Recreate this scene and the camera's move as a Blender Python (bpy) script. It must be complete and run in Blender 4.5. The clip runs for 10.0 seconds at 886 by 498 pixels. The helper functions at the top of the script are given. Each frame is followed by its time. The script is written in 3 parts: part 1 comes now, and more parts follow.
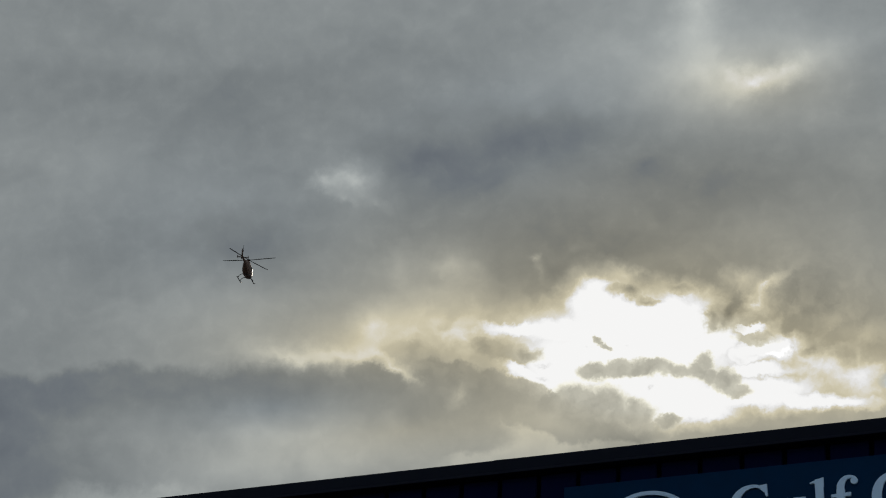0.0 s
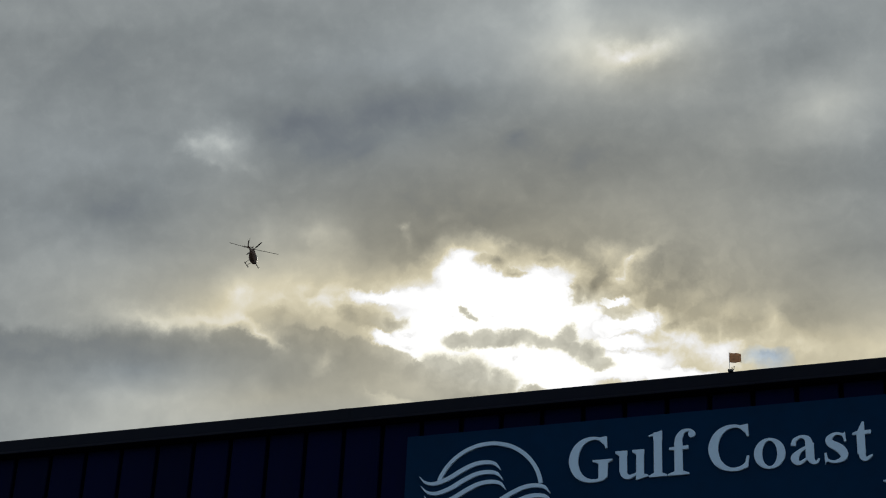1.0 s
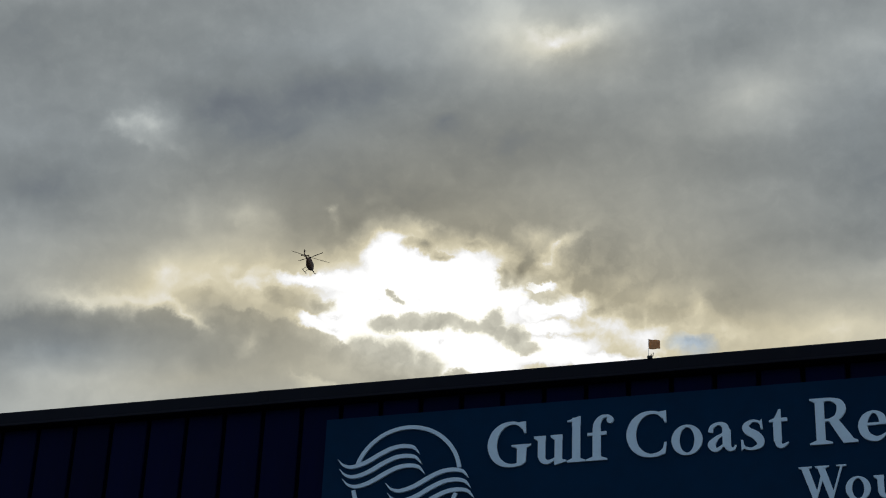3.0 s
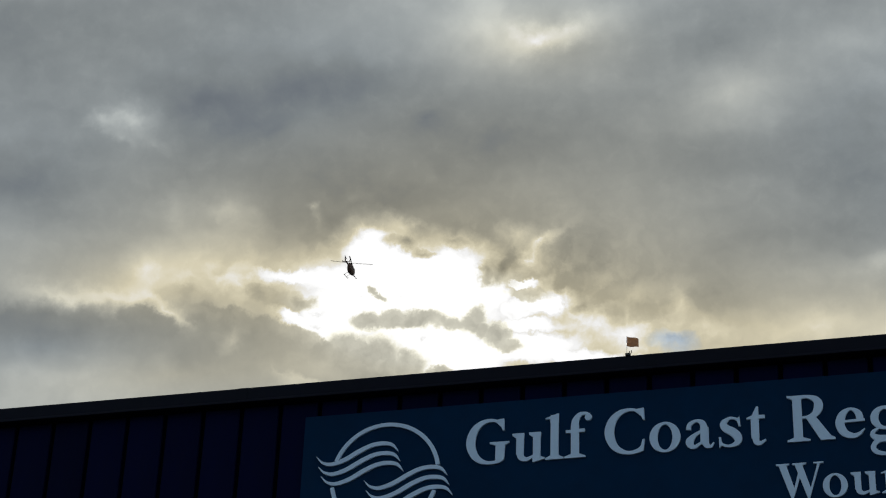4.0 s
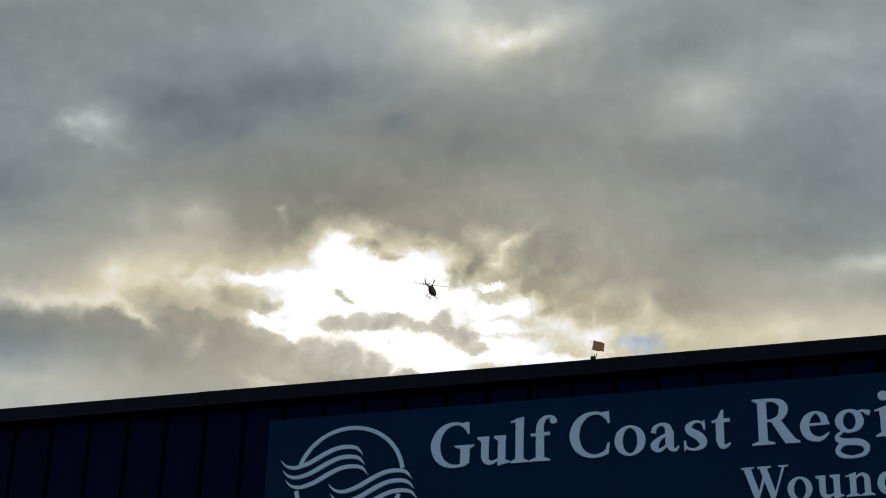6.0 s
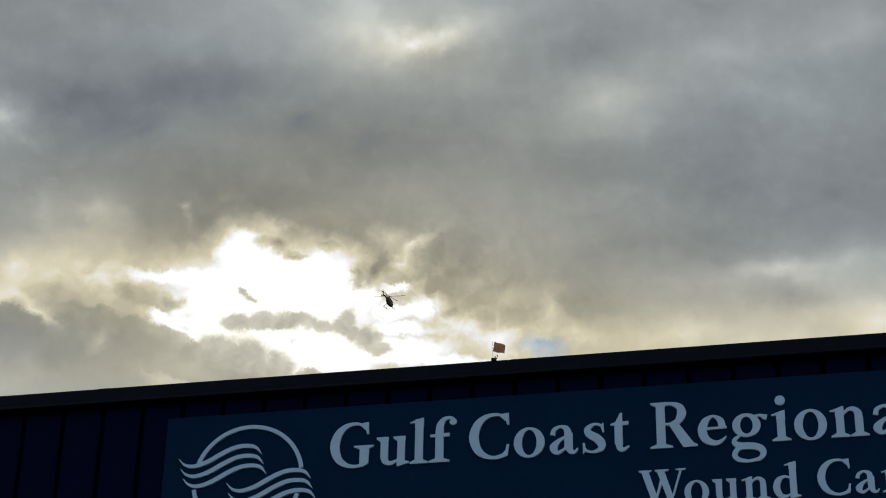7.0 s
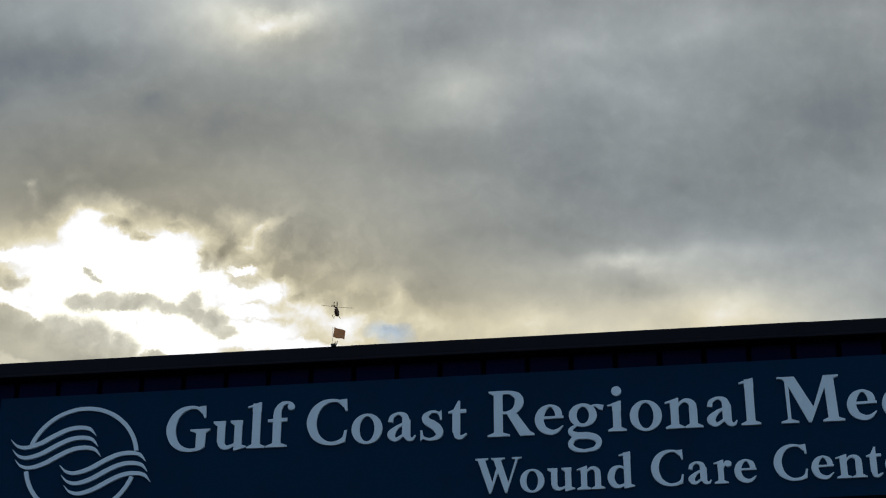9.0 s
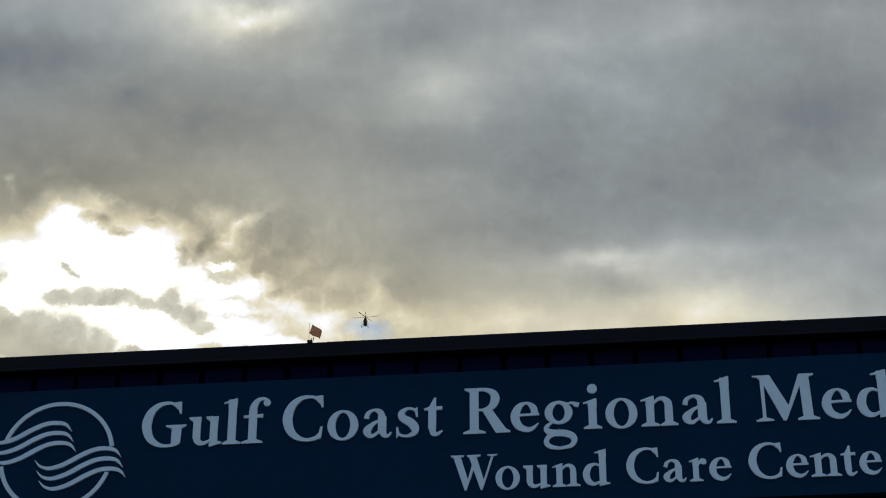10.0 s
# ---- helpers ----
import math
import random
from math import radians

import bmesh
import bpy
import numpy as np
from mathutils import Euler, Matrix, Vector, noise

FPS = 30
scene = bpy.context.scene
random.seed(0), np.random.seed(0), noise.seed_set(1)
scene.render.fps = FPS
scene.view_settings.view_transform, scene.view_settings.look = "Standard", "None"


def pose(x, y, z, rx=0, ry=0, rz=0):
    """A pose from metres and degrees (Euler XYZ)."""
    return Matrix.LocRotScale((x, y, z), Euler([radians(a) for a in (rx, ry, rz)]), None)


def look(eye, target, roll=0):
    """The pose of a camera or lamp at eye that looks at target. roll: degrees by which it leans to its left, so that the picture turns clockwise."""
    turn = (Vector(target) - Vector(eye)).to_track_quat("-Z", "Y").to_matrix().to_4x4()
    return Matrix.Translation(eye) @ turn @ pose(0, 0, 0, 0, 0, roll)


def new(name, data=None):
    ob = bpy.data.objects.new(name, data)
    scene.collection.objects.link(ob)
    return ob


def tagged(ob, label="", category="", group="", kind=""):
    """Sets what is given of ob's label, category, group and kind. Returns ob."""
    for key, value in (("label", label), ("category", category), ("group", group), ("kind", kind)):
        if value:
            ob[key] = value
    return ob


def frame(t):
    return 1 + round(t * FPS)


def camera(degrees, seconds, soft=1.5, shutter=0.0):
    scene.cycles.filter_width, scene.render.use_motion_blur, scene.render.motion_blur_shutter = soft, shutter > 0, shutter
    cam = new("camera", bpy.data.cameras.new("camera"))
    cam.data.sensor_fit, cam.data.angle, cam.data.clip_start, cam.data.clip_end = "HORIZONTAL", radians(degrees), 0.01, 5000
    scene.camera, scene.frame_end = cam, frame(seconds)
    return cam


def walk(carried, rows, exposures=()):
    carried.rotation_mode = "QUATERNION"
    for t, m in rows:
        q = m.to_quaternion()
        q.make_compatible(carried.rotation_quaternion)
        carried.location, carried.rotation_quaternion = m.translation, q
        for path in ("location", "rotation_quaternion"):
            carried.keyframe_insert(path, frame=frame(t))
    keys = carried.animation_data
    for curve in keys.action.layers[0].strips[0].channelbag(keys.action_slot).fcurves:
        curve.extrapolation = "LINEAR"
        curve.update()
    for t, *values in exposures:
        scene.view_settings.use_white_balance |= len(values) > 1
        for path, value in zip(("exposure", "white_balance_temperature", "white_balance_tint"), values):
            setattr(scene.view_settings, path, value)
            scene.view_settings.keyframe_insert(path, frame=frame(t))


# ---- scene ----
# ================= camera and its walk =================
cam = camera(25.28, 10.0, soft=1.1)
# seconds, eye, pitch, yaw to the left, roll
PATH = [
    (0, (1.265, -16.675, 1.770), 29.595, 23.758, 3.612),
    (0.1, (1.309, -16.639, 1.709), 29.521, 23.040, 3.393),
    (0.2, (1.437, -16.593, 1.659), 29.374, 22.290, 3.304),
    (0.3, (1.419, -16.568, 1.611), 29.219, 21.598, 3.232),
    (0.4, (1.437, -16.562, 1.594), 29.152, 21.172, 3.135),
    (0.5, (1.437, -16.564, 1.597), 29.097, 20.825, 3.119),
    (1, (1.432, -16.565, 1.600), 28.891, 19.326, 2.859),
    (1.5, (1.447, -16.551, 1.605), 28.728, 18.321, 2.782),
    (2, (1.465, -16.535, 1.616), 28.616, 17.620, 2.580),
    (2.5, (1.464, -16.531, 1.616), 28.547, 17.169, 2.533),
    (3.8, (1.514, -16.544, 1.612), 28.452, 16.473, 2.256),
    (4, (1.514, -16.544, 1.612), 28.438, 16.306, 2.206),
    (4.5, (1.517, -16.542, 1.611), 28.422, 16.074, 2.183),
    (5, (1.531, -16.538, 1.617), 28.433, 15.955, 1.998),
    (6.3, (1.519, -16.486, 1.640), 28.621, 14.524, 1.670),
    (6.5, (1.519, -16.486, 1.640), 28.627, 13.862, 1.538),
    (7, (1.537, -16.468, 1.646), 28.643, 12.086, 1.146),
    (7.5, (1.552, -16.457, 1.654), 28.559, 10.142, 0.702),
    (8, (1.567, -16.448, 1.656), 28.449, 8.596, 0.329),
    (8.5, (1.579, -16.439, 1.658), 28.365, 7.639, 0.148),
    (9, (1.591, -16.430, 1.663), 28.284, 7.090, 0.087),
    (9.5, (1.602, -16.428, 1.667), 28.236, 6.730, 0.064),
    (10, (1.609, -16.436, 1.660), 28.194, 6.389, 0.062),
]


def aim(eye, pitch, yaw, roll):
    p, w = radians(pitch), radians(yaw)
    ahead = Vector((-math.sin(w) * math.cos(p), math.cos(w) * math.cos(p), math.sin(p)))
    return look(eye, Vector(eye) + 10 * ahead, roll)


walk(cam, [(t, aim(eye, p, w, r)) for t, eye, p, w, r in PATH],
     exposures=[(0.0, -0.22), (0.2, -0.12), (0.5, -0.06), (0.8, -0.06), (6.5, -0.04), (7.5, -0.03), (9.0, 0.07), (10.0, 0.08)])

# ================= world, sun =================
SUN = Vector((-0.2638, 0.8493, 0.4572))
sun = new("sun", bpy.data.lights.new("sun", "SUN"))
sun.data.energy, sun.data.angle, sun.data.color = 2.0, radians(2.0), (1.0, 0.93, 0.8)
sun.matrix_world = look(SUN * 60, (0, 0, 0))

world = bpy.data.worlds.new("sky")
scene.world = world
world.use_nodes = True


class Net:
    """A node tree with short calls."""

    def __init__(self, tree):
        self.tree, self.n, self.l = tree, tree.nodes, tree.links
        self.n.clear()

    def plug(self, socket, value):
        if hasattr(value, "is_output"):
            self.l.new(value, socket)
        elif value is not None:
            socket.default_value = value

    def math(self, op, a, b=None, c=None, clamp=False):
        k = self.n.new("ShaderNodeMath")
        k.operation, k.use_clamp = op, clamp
        for s, v in zip(k.inputs, (a, b, c)):
            self.plug(s, v)
        return k.outputs[0]

    def vec(self, op, a, b=None, scale=None):
        k = self.n.new("ShaderNodeVectorMath")
        k.operation = op
        self.plug(k.inputs[0], a)
        self.plug(k.inputs[1], b)
        if scale is not None:
            self.plug(k.inputs["Scale"], scale)
        return k.outputs["Value"] if op in ("DOT_PRODUCT", "LENGTH") else k.outputs["Vector"]

    def noise(self, vector, scale, detail=4.0, rough=0.5, color=False, warp=0.0):
        k = self.n.new("ShaderNodeTexNoise")
        self.plug(k.inputs["Vector"], vector)
        k.inputs["Scale"].default_value, k.inputs["Detail"].default_value = scale, detail
        k.inputs["Roughness"].default_value, k.inputs["Distortion"].default_value = rough, warp
        return k.outputs["Color" if color else "Fac"]

    def mix(self, fac, a, b):
        k = self.n.new("ShaderNodeMix")
        k.data_type = "RGBA"
        self.plug(k.inputs["Factor"], fac)
        self.plug(k.inputs[6], a)
        self.plug(k.inputs[7], b)
        return k.outputs[2]

    def smooth(self, value, low, high, to0=0.0, to1=1.0):
        k = self.n.new("ShaderNodeMapRange")
        k.interpolation_type = "SMOOTHSTEP"
        for s, v in zip(k.inputs, (value, low, high, to0, to1)):
            self.plug(s, v)
        return k.outputs[0]

    def blob(self, place, x, y, rx, ry, turn, soft=True):
        """1 in the middle of a turned ellipse, 0 at its rim."""
        k = self.n.new("ShaderNodeMapping")
        k.vector_type = "TEXTURE"
        self.plug(k.inputs["Vector"], place)
        k.inputs["Location"].default_value = (x / 100, y / 100, 0)
        k.inputs["Rotation"].default_value = (0, 0, radians(turn))
        k.inputs["Scale"].default_value = (rx / 100, ry / 100, 1)
        g = self.n.new("ShaderNodeTexGradient")
        g.gradient_type = "QUADRATIC_SPHERE" if soft else "SPHERICAL"
        self.l.new(k.outputs[0], g.inputs[0])
        return g.outputs["Fac"]

    def union(self, place, blobs, total=None):
        """0.5 along the joined outline of the ellipses, more inside."""
        for x, y, rx, ry, turn in blobs:
            one = self.blob(place, x, y, 2 * rx, 2 * ry, turn, False)
            total = one if total is None else self.math("MAXIMUM", total, one)
        return total

    def field(self, place, start, blobs, soft=True):
        total = start
        for x, y, rx, ry, turn, much in blobs:
            total = self.math("MULTIPLY_ADD", self.blob(place, x, y, rx, ry, turn, soft), much, total)
        return total


def build_sky():
    """A broken evening overcast before a low sun. The clouds lie on a chart of the sky in the
    sun's quarter: hundredths of 1/35 radian across and down; beyond it they go on as noise."""
    t = Net(world.node_tree)
    way = t.n.new("ShaderNodeTexCoord").outputs["Generated"]
    across = t.vec("DOT_PRODUCT", way, (0.96479, 0.26109, 0.03172))
    up = t.vec("DOT_PRODUCT", way, (0.09728, -0.46631, 0.87926))
    ahead = t.vec("DOT_PRODUCT", way, (-0.24435, 0.84522, 0.47529))
    depth = t.math("MAXIMUM", ahead, 0.25)
    xs = t.math("MULTIPLY_ADD", t.math("DIVIDE", across, depth), 35.056, 7.84)
    ys = t.math("MULTIPLY_ADD", t.math("DIVIDE", up, depth), -35.056, 4.41)
    k = t.n.new("ShaderNodeCombineXYZ")
    t.plug(k.inputs[0], xs)
    t.plug(k.inputs[1], ys)
    chart = k.outputs[0]

    wide = t.vec("SUBTRACT", t.noise(way, 22, 3, 0.5, True), (0.5, 0.5, 0.5))
    fine = t.vec("SUBTRACT", t.noise(way, 80, 5, 0.62, True), (0.5, 0.5, 0.5))
    soft_place = t.vec("ADD", chart, t.vec("SCALE", wide, scale=1.0))
    torn_place = t.vec("ADD", t.vec("ADD", chart, t.vec("SCALE", wide, scale=0.15)), t.vec("SCALE", fine, scale=0.5))
    mid_place = t.vec("ADD", t.vec("ADD", chart, t.vec("SCALE", wide, scale=0.4)), t.vec("SCALE", fine, scale=0.5))
    lean = t.n.new("ShaderNodeMapping")
    t.plug(lean.inputs["Vector"], soft_place)
    lean.inputs["Rotation"].default_value, lean.inputs["Scale"].default_value = (0, 0, radians(22)), (0.4, 1.0, 1.0)
    streaks = lean.outputs[0]

    # broad banks of cloud
    v = t.field(soft_place, 0.56, [
        (335, 190, 230, 170, 20, -0.1), (570, 140, 420, 130, -10, -0.11), (450, 240, 260, 90, -20, -0.04), (30, 330, 230, 120, -5, -0.08), (760, 20, 420, 200, 0, 0.08), (850, 250, 480, 210, -15, -0.08),
        (735, 205, 90, 40, -35, -0.05), (450, 165, 220, 70, -12, -0.03), (930, 30, 480, 220, -10, 0.17), (1300, 150, 300, 130, -20, 0.14), (1500, 280, 420, 240, 0, -0.01), (1850, 220, 700, 330, 0, -0.03),
    ])
    v = t.field(soft_place, v, [
        (1710, 309, 130, 80, 0, -0.04), (1493, 298, 120, 80, 0, -0.04), (1500, 60, 260, 120, 0, 0.08), (1480, 50, 150, 70, -15, 0.04), (1740, 25, 260, 80, -8, 0.1), (1960, 190, 420, 300, -25, -0.06),
        (1210, 90, 260, 140, 0, -0.05), (1200, 275, 240, 130, 0, -0.05), (1800, 440, 420, 60, -8, 0.06), (1640, 150, 260, 90, 0, 0.06), (1300, 420, 420, 120, 0, -0.03),
    ])
    v = t.field(soft_place, v, [
        (1020, 440, 260, 120, 15, -0.05), (1640, 465, 460, 110, -5, 0.18), (1780, 555, 420, 120, -5, 0.17), (1500, 610, 1500, 170, -2, 0.2), (720, 510, 900, 380, 0, 0.17),
        (100, 735, 700, 170, -5, 0.2), (560, 405, 260, 110, 0, -0.11), (700, 330, 420, 110, 0, -0.04), (560, 645, 190, 80, 0, 0.12),
    ])
    v = t.field(soft_place, v, [
        (520, 690, 520, 120, -5, 0.06), (300, 650, 460, 90, -3, 0.05), (600, 330, 700, 160, 5, -0.05), (330, 500, 560, 190, 2, 0.17), (60, 670, 600, 150, 0, 0.16),
        (-250, 640, 420, 200, 0, 0.05), (-60, 430, 340, 170, 0, 0.05), (-100, 40, 500, 220, 0, -0.06), (1150, 330, 500, 170, -8, 0.02),
    ])
    # lit rims, tufts and streaks
    v = t.field(mid_place, v, [
        (222, 206, 95, 60, 10, 0.19), (170, 207, 70, 26, 0, 0.12), (200, 235, 45, 22, 25, 0.08), (255, 250, 50, 24, 35, 0.06),
        (945, 69, 125, 46, -12, 0.2), (1000, 45, 160, 50, -25, 0.15), (850, 30, 150, 110, 60, 0.12), (848, -75, 90, 110, 0, 0.15),
    ])
    v = t.field(mid_place, v, [
        (905, 45, 60, 30, 30, 0.08), (165, 515, 330, 48, 3, 0.17), (100, 522, 130, 22, 8, 0.1), (200, 527, 160, 20, 4, 0.07),
        (410, 490, 190, 36, 4, 0.08), (250, 470, 70, 80, 30, 0.12), (330, 450, 240, 100, 0, 0.1), (480, 475, 280, 55, 0, 0.07),
    ])
    v = t.field(mid_place, v, [
        (288, 556, 85, 22, 33, 0.2), (300, 365, 60, 70, 20, 0.07), (395, 372, 85, 50, 0, 0.08), (370, 395, 60, 28, 15, -0.04), (480, 395, 42, 90, 5, -0.03),
        (390, 365, 190, 80, 0, 0.05), (537, 363, 22, 16, 20, 0.15), (549, 388, 20, 42, -15, 0.09), (620, 350, 80, 30, -20, 0.05),
    ])
    v = t.field(mid_place, v, [
        (400, 595, 60, 26, -50, 0.11), (440, 500, 60, 18, 0, 0.09), (378, 482, 50, 20, 0, -0.06), (570, 430, 120, 60, -10, -0.05),
        (702, 402, 36, 34, 40, 0.14), (708, 428, 66, 34, 14, -0.1), (790, 405, 150, 40, 0, -0.05), (820, 436, 50, 18, -10, 0.06),
    ])
    v = t.field(mid_place, v, [
        (882, 464, 72, 58, 0, -0.14), (905, 405, 60, 32, 0, 0.15), (945, 428, 80, 50, -35, 0.1), (926, 453, 26, 34, 10, 0.26), (946, 420, 42, 18, -38, 0.2),
        (1002, 541, 62, 44, 10, -0.09), (978, 404, 60, 16, -28, 0.12), (1020, 440, 130, 80, 0, -0.07), (1000, 545, 220, 60, 20, 0.16), (1040, 565, 170, 60, 20, 0.14),
    ])
    v = t.field(mid_place, v, [
        (1010, 620, 240, 40, 5, 0.12), (955, 530, 70, 40, 0, 0.22), (1193, 530, 34, 75, 8, 0.14), (1150, 570, 120, 60, 0, 0.12), (1262, 515, 90, 80, 0, -0.05),
        (1240, 570, 90, 60, 0, 0.1), (1090, 590, 200, 60, 10, 0.12), (1020, 535, 70, 45, 25, -0.1), (1075, 545, 60, 40, 0, -0.05), (1100, 510, 160, 60, 10, 0.05),
    ])
    v = t.field(mid_place, v, [
        (1180, 597, 75, 34, 8, -0.14), (1430, 570, 330, 60, -3, 0.12), (1815, 520, 270, 95, -4, 0.14), (1610, 449, 200, 34, -6, 0.10), (1625, 500, 150, 50, 5, -0.09), (2010, 460, 280, 90, 0, 0.05), (2050, 560, 260, 60, 0, 0.06),
        (1563, 130, 240, 60, -5, 0.05), (1250, 70, 140, 60, -10, -0.06), (1272, 152, 120, 70, -20, 0.07),
    ])
    # darker clouds with a torn upper edge, in front of the lit band
    bank = t.union(mid_place, [
        (90, 665, 300, 122, 2), (-200, 640, 260, 110, 0), (-520, 660, 300, 120, 0), (430, 585, 110, 36, 15), (620, 640, 140, 46, 8),
        (470, 600, 100, 40, 22), (320, 640, 170, 62, 8), (250, 580, 70, 30, 25),
    ])
    v = t.math("MULTIPLY_ADD", t.smooth(bank, 0.42, 0.56), -0.105, v)
    near_bank = t.union(mid_place, [(320, 527, 54, 19, 8), (490, 524, 68, 17, 15), (884, 474, 46, 32, 0)])
    v = t.math("MULTIPLY_ADD", t.smooth(near_bank, 0.28, 0.72), -0.085, v)
    # grain of the cloud at three sizes, drawn out along the wind
    v = t.math("MULTIPLY_ADD", t.math("SUBTRACT", t.noise(streaks, 0.55, 3, 0.5), 0.5), 0.16, v)
    v = t.math("MULTIPLY_ADD", t.math("SUBTRACT", t.noise(streaks, 1.7, 3, 0.5), 0.5), 0.06, v)
    v = t.math("MULTIPLY_ADD", t.math("SUBTRACT", t.noise(torn_place, 1.6, 4, 0.5), 0.5), 0.024, v)
    # the tattered clouds round the gap
    tatter = t.field(chart, 0.0, [(960, 520, 420, 240, 0, 1.0), (430, 495, 400, 150, 0, 0.6), (900, 440, 180, 110, 0, 0.35), (1010, 520, 120, 70, 0, -0.3), (1150, 590, 330, 120, 0, 0.5)])
    tufts = t.smooth(t.noise(mid_place, 2.3, 3, 0.5), 0.34, 0.68, -0.2, 0.6)
    v = t.math("MULTIPLY_ADD", t.math("MULTIPLY", tufts, tatter), 0.20, v)

    # the gap in front of the sun, with scraps of cloud in it
    gap_in = t.union(torn_place, [
        (655, 450, 52, 47, 0), (720, 495, 132, 50, 0), (640, 540, 98, 44, 0), (800, 480, 54, 42, 0), (852, 520, 40, 30, 0), (600, 490, 66, 20, 0), (526, 486, 52, 9, 4), (590, 565, 62, 26, 15),
        (530, 567, 42, 12, 25), (572, 588, 32, 14, 20), (760, 540, 112, 54, 0), (690, 597, 52, 15, 0), (745, 602, 98, 30, 8), (800, 632, 80, 26, 0), (890, 620, 84, 20, 3), (985, 624, 84, 11, 6),
    ])
    gap_in = t.union(torn_place, [
        (1040, 631, 60, 8, 5), (922, 573, 46, 10, -2), (948, 600, 56, 14, 4), (930, 535, 54, 12, -12), (958, 527, 28, 9, -10), (920, 500, 22, 7, 0), (905, 548, 30, 14, 0),
    ], gap_in)
    scrap = t.union(torn_place, [
        (654, 517, 11, 7, 35), (670, 527, 13, 6, 15), (648, 570, 34, 17, -6), (680, 565, 32, 16, -5), (735, 561, 48, 15, 2), (710, 563, 34, 12, 0), (790, 570, 44, 13, 6), (837, 557, 17, 20, 0),
        (830, 580, 38, 17, 20), (868, 592, 24, 27, 0), (885, 609, 34, 13, 0),
    ])
    scrap = t.union(torn_place, [
        (600, 627, 52, 40, 0), (655, 632, 52, 40, 0), (708, 648, 42, 34, 0), (640, 662, 110, 52, 0), (540, 642, 80, 46, 10), (770, 654, 24, 10, 0), (705, 426, 38, 22, 12), (740, 445, 32, 13, 12), (790, 422, 64, 18, 0), (882, 467, 46, 37, 0),
        (850, 478, 17, 22, 0), (470, 511, 46, 14, 12), (516, 528, 40, 15, 15), (730, 408, 56, 27, 10),
    ], scrap)
    scrap = t.union(torn_place, [(932, 515, 44, 9, 0), (500, 602, 60, 30, 12), (430, 582, 90, 40, 15)], scrap)
    shred = t.math("MULTIPLY", t.smooth(scrap, 0.42, 0.56), t.math("MULTIPLY", t.blob(chart, 740, 575, 300, 120, 0, False), 2.2, clamp=True))
    v = t.math("ADD", v, t.math("MULTIPLY", t.math("MULTIPLY", shred, 0.8), t.math("SUBTRACT", t.math("MULTIPLY_ADD", t.noise(torn_place, 3.2, 4, 0.55), 0.32, 0.57), v)))
    faint = t.union(torn_place, [(556, 552, 30, 6, 8), (546, 573, 15, 9, 10), (626, 524, 11, 4, 10), (702, 520, 8, 4, 20), (738, 592, 7, 10, 0), (965, 588, 60, 7, 8), (932, 586, 50, 6, 3), (900, 556, 26, 17, 0), (560, 515, 14, 5, 30), (930, 545, 40, 8, 0)])
    h = t.math("MINIMUM", gap_in, t.math("SUBTRACT", 1.02, scrap))
    h = t.math("MINIMUM", h, t.math("MULTIPLY_ADD", faint, -0.58, 1.0))
    h = t.math("MULTIPLY_ADD", t.math("SUBTRACT", t.noise(torn_place, 2.6, 5, 0.6), 0.5), 0.26, h)
    rim = t.smooth(h, -0.08, 0.50)
    gap = t.smooth(h, 0.33, 0.60)
    v = t.math("MULTIPLY_ADD", t.math("MULTIPLY", rim, t.math("MULTIPLY_ADD", shred, -0.7, 1.0)), 0.20, v)
    v = t.math("ADD", v, t.math("MULTIPLY", gap, t.math("SUBTRACT", 1.03, v)))

    warm = t.field(chart, 0.05, [
        (720, 500, 1300, 560, 0, 1.1), (1250, 590, 1000, 240, 0, 0.6), (250, 500, 500, 140, 0, 0.4), (480, 165, 520, 220, -10, -0.35),
        (20, 300, 500, 300, 0, -0.25), (60, 610, 380, 110, 0, -0.3), (300, 660, 500, 90, -3, 0.2), (1700, 230, 800, 350, 0, -0.22), (950, 70, 300, 120, 0, 0.4), (1800, 560, 560, 160, 0, 0.6), (215, 210, 160, 100, 0, 0.0), (1300, 150, 400, 180, -20, 0.12),
    ])
    warm = t.math("MINIMUM", t.math("MULTIPLY_ADD", t.math("SUBTRACT", v, 0.56), 0.9, warm), 1.0)
    warm = t.math("MAXIMUM", warm, 0.0)
    tint = t.mix(warm, (0.90, 1.0, 1.045, 1), (1.09, 1.0, 0.73, 1))
    tint = t.mix(t.smooth(v, 0.8, 0.97), tint, (1.0, 0.997, 0.99, 1))
    thin = t.math("MULTIPLY", t.blob(mid_place, 1185, 600, 56, 26, 8, False), 1.3, clamp=True)
    tint = t.mix(shred, tint, (1.03, 1.0, 0.84, 1))
    tint = t.mix(thin, tint, (0.86, 1.0, 1.13, 1))
    tint = t.mix(t.math("MULTIPLY", t.smooth(v, 0.53, 0.44), t.math("SUBTRACT", 1.0, warm)), tint, (0.88, 1.0, 1.14, 1))
    light = t.math("POWER", t.math("MAXIMUM", v, 0.05), 2.2)
    cloud = t.vec("SCALE", tint, scale=light)

    sky = t.n.new("ShaderNodeTexSky")
    sky.sky_type, sky.sun_disc = "NISHITA", False
    sky.sun_elevation, sky.sun_rotation = radians(27.2), radians(342.75)
    clear = t.vec("SCALE", sky.outputs[0], scale=0.12)
    behind = t.smooth(ahead, 0.75, -0.1, 0.0, 0.75)
    both = t.mix(behind, cloud, clear)
    out = t.n.new("ShaderNodeOutputWorld")
    glow = t.n.new("ShaderNodeBackground")
    t.plug(glow.inputs["Color"], both)
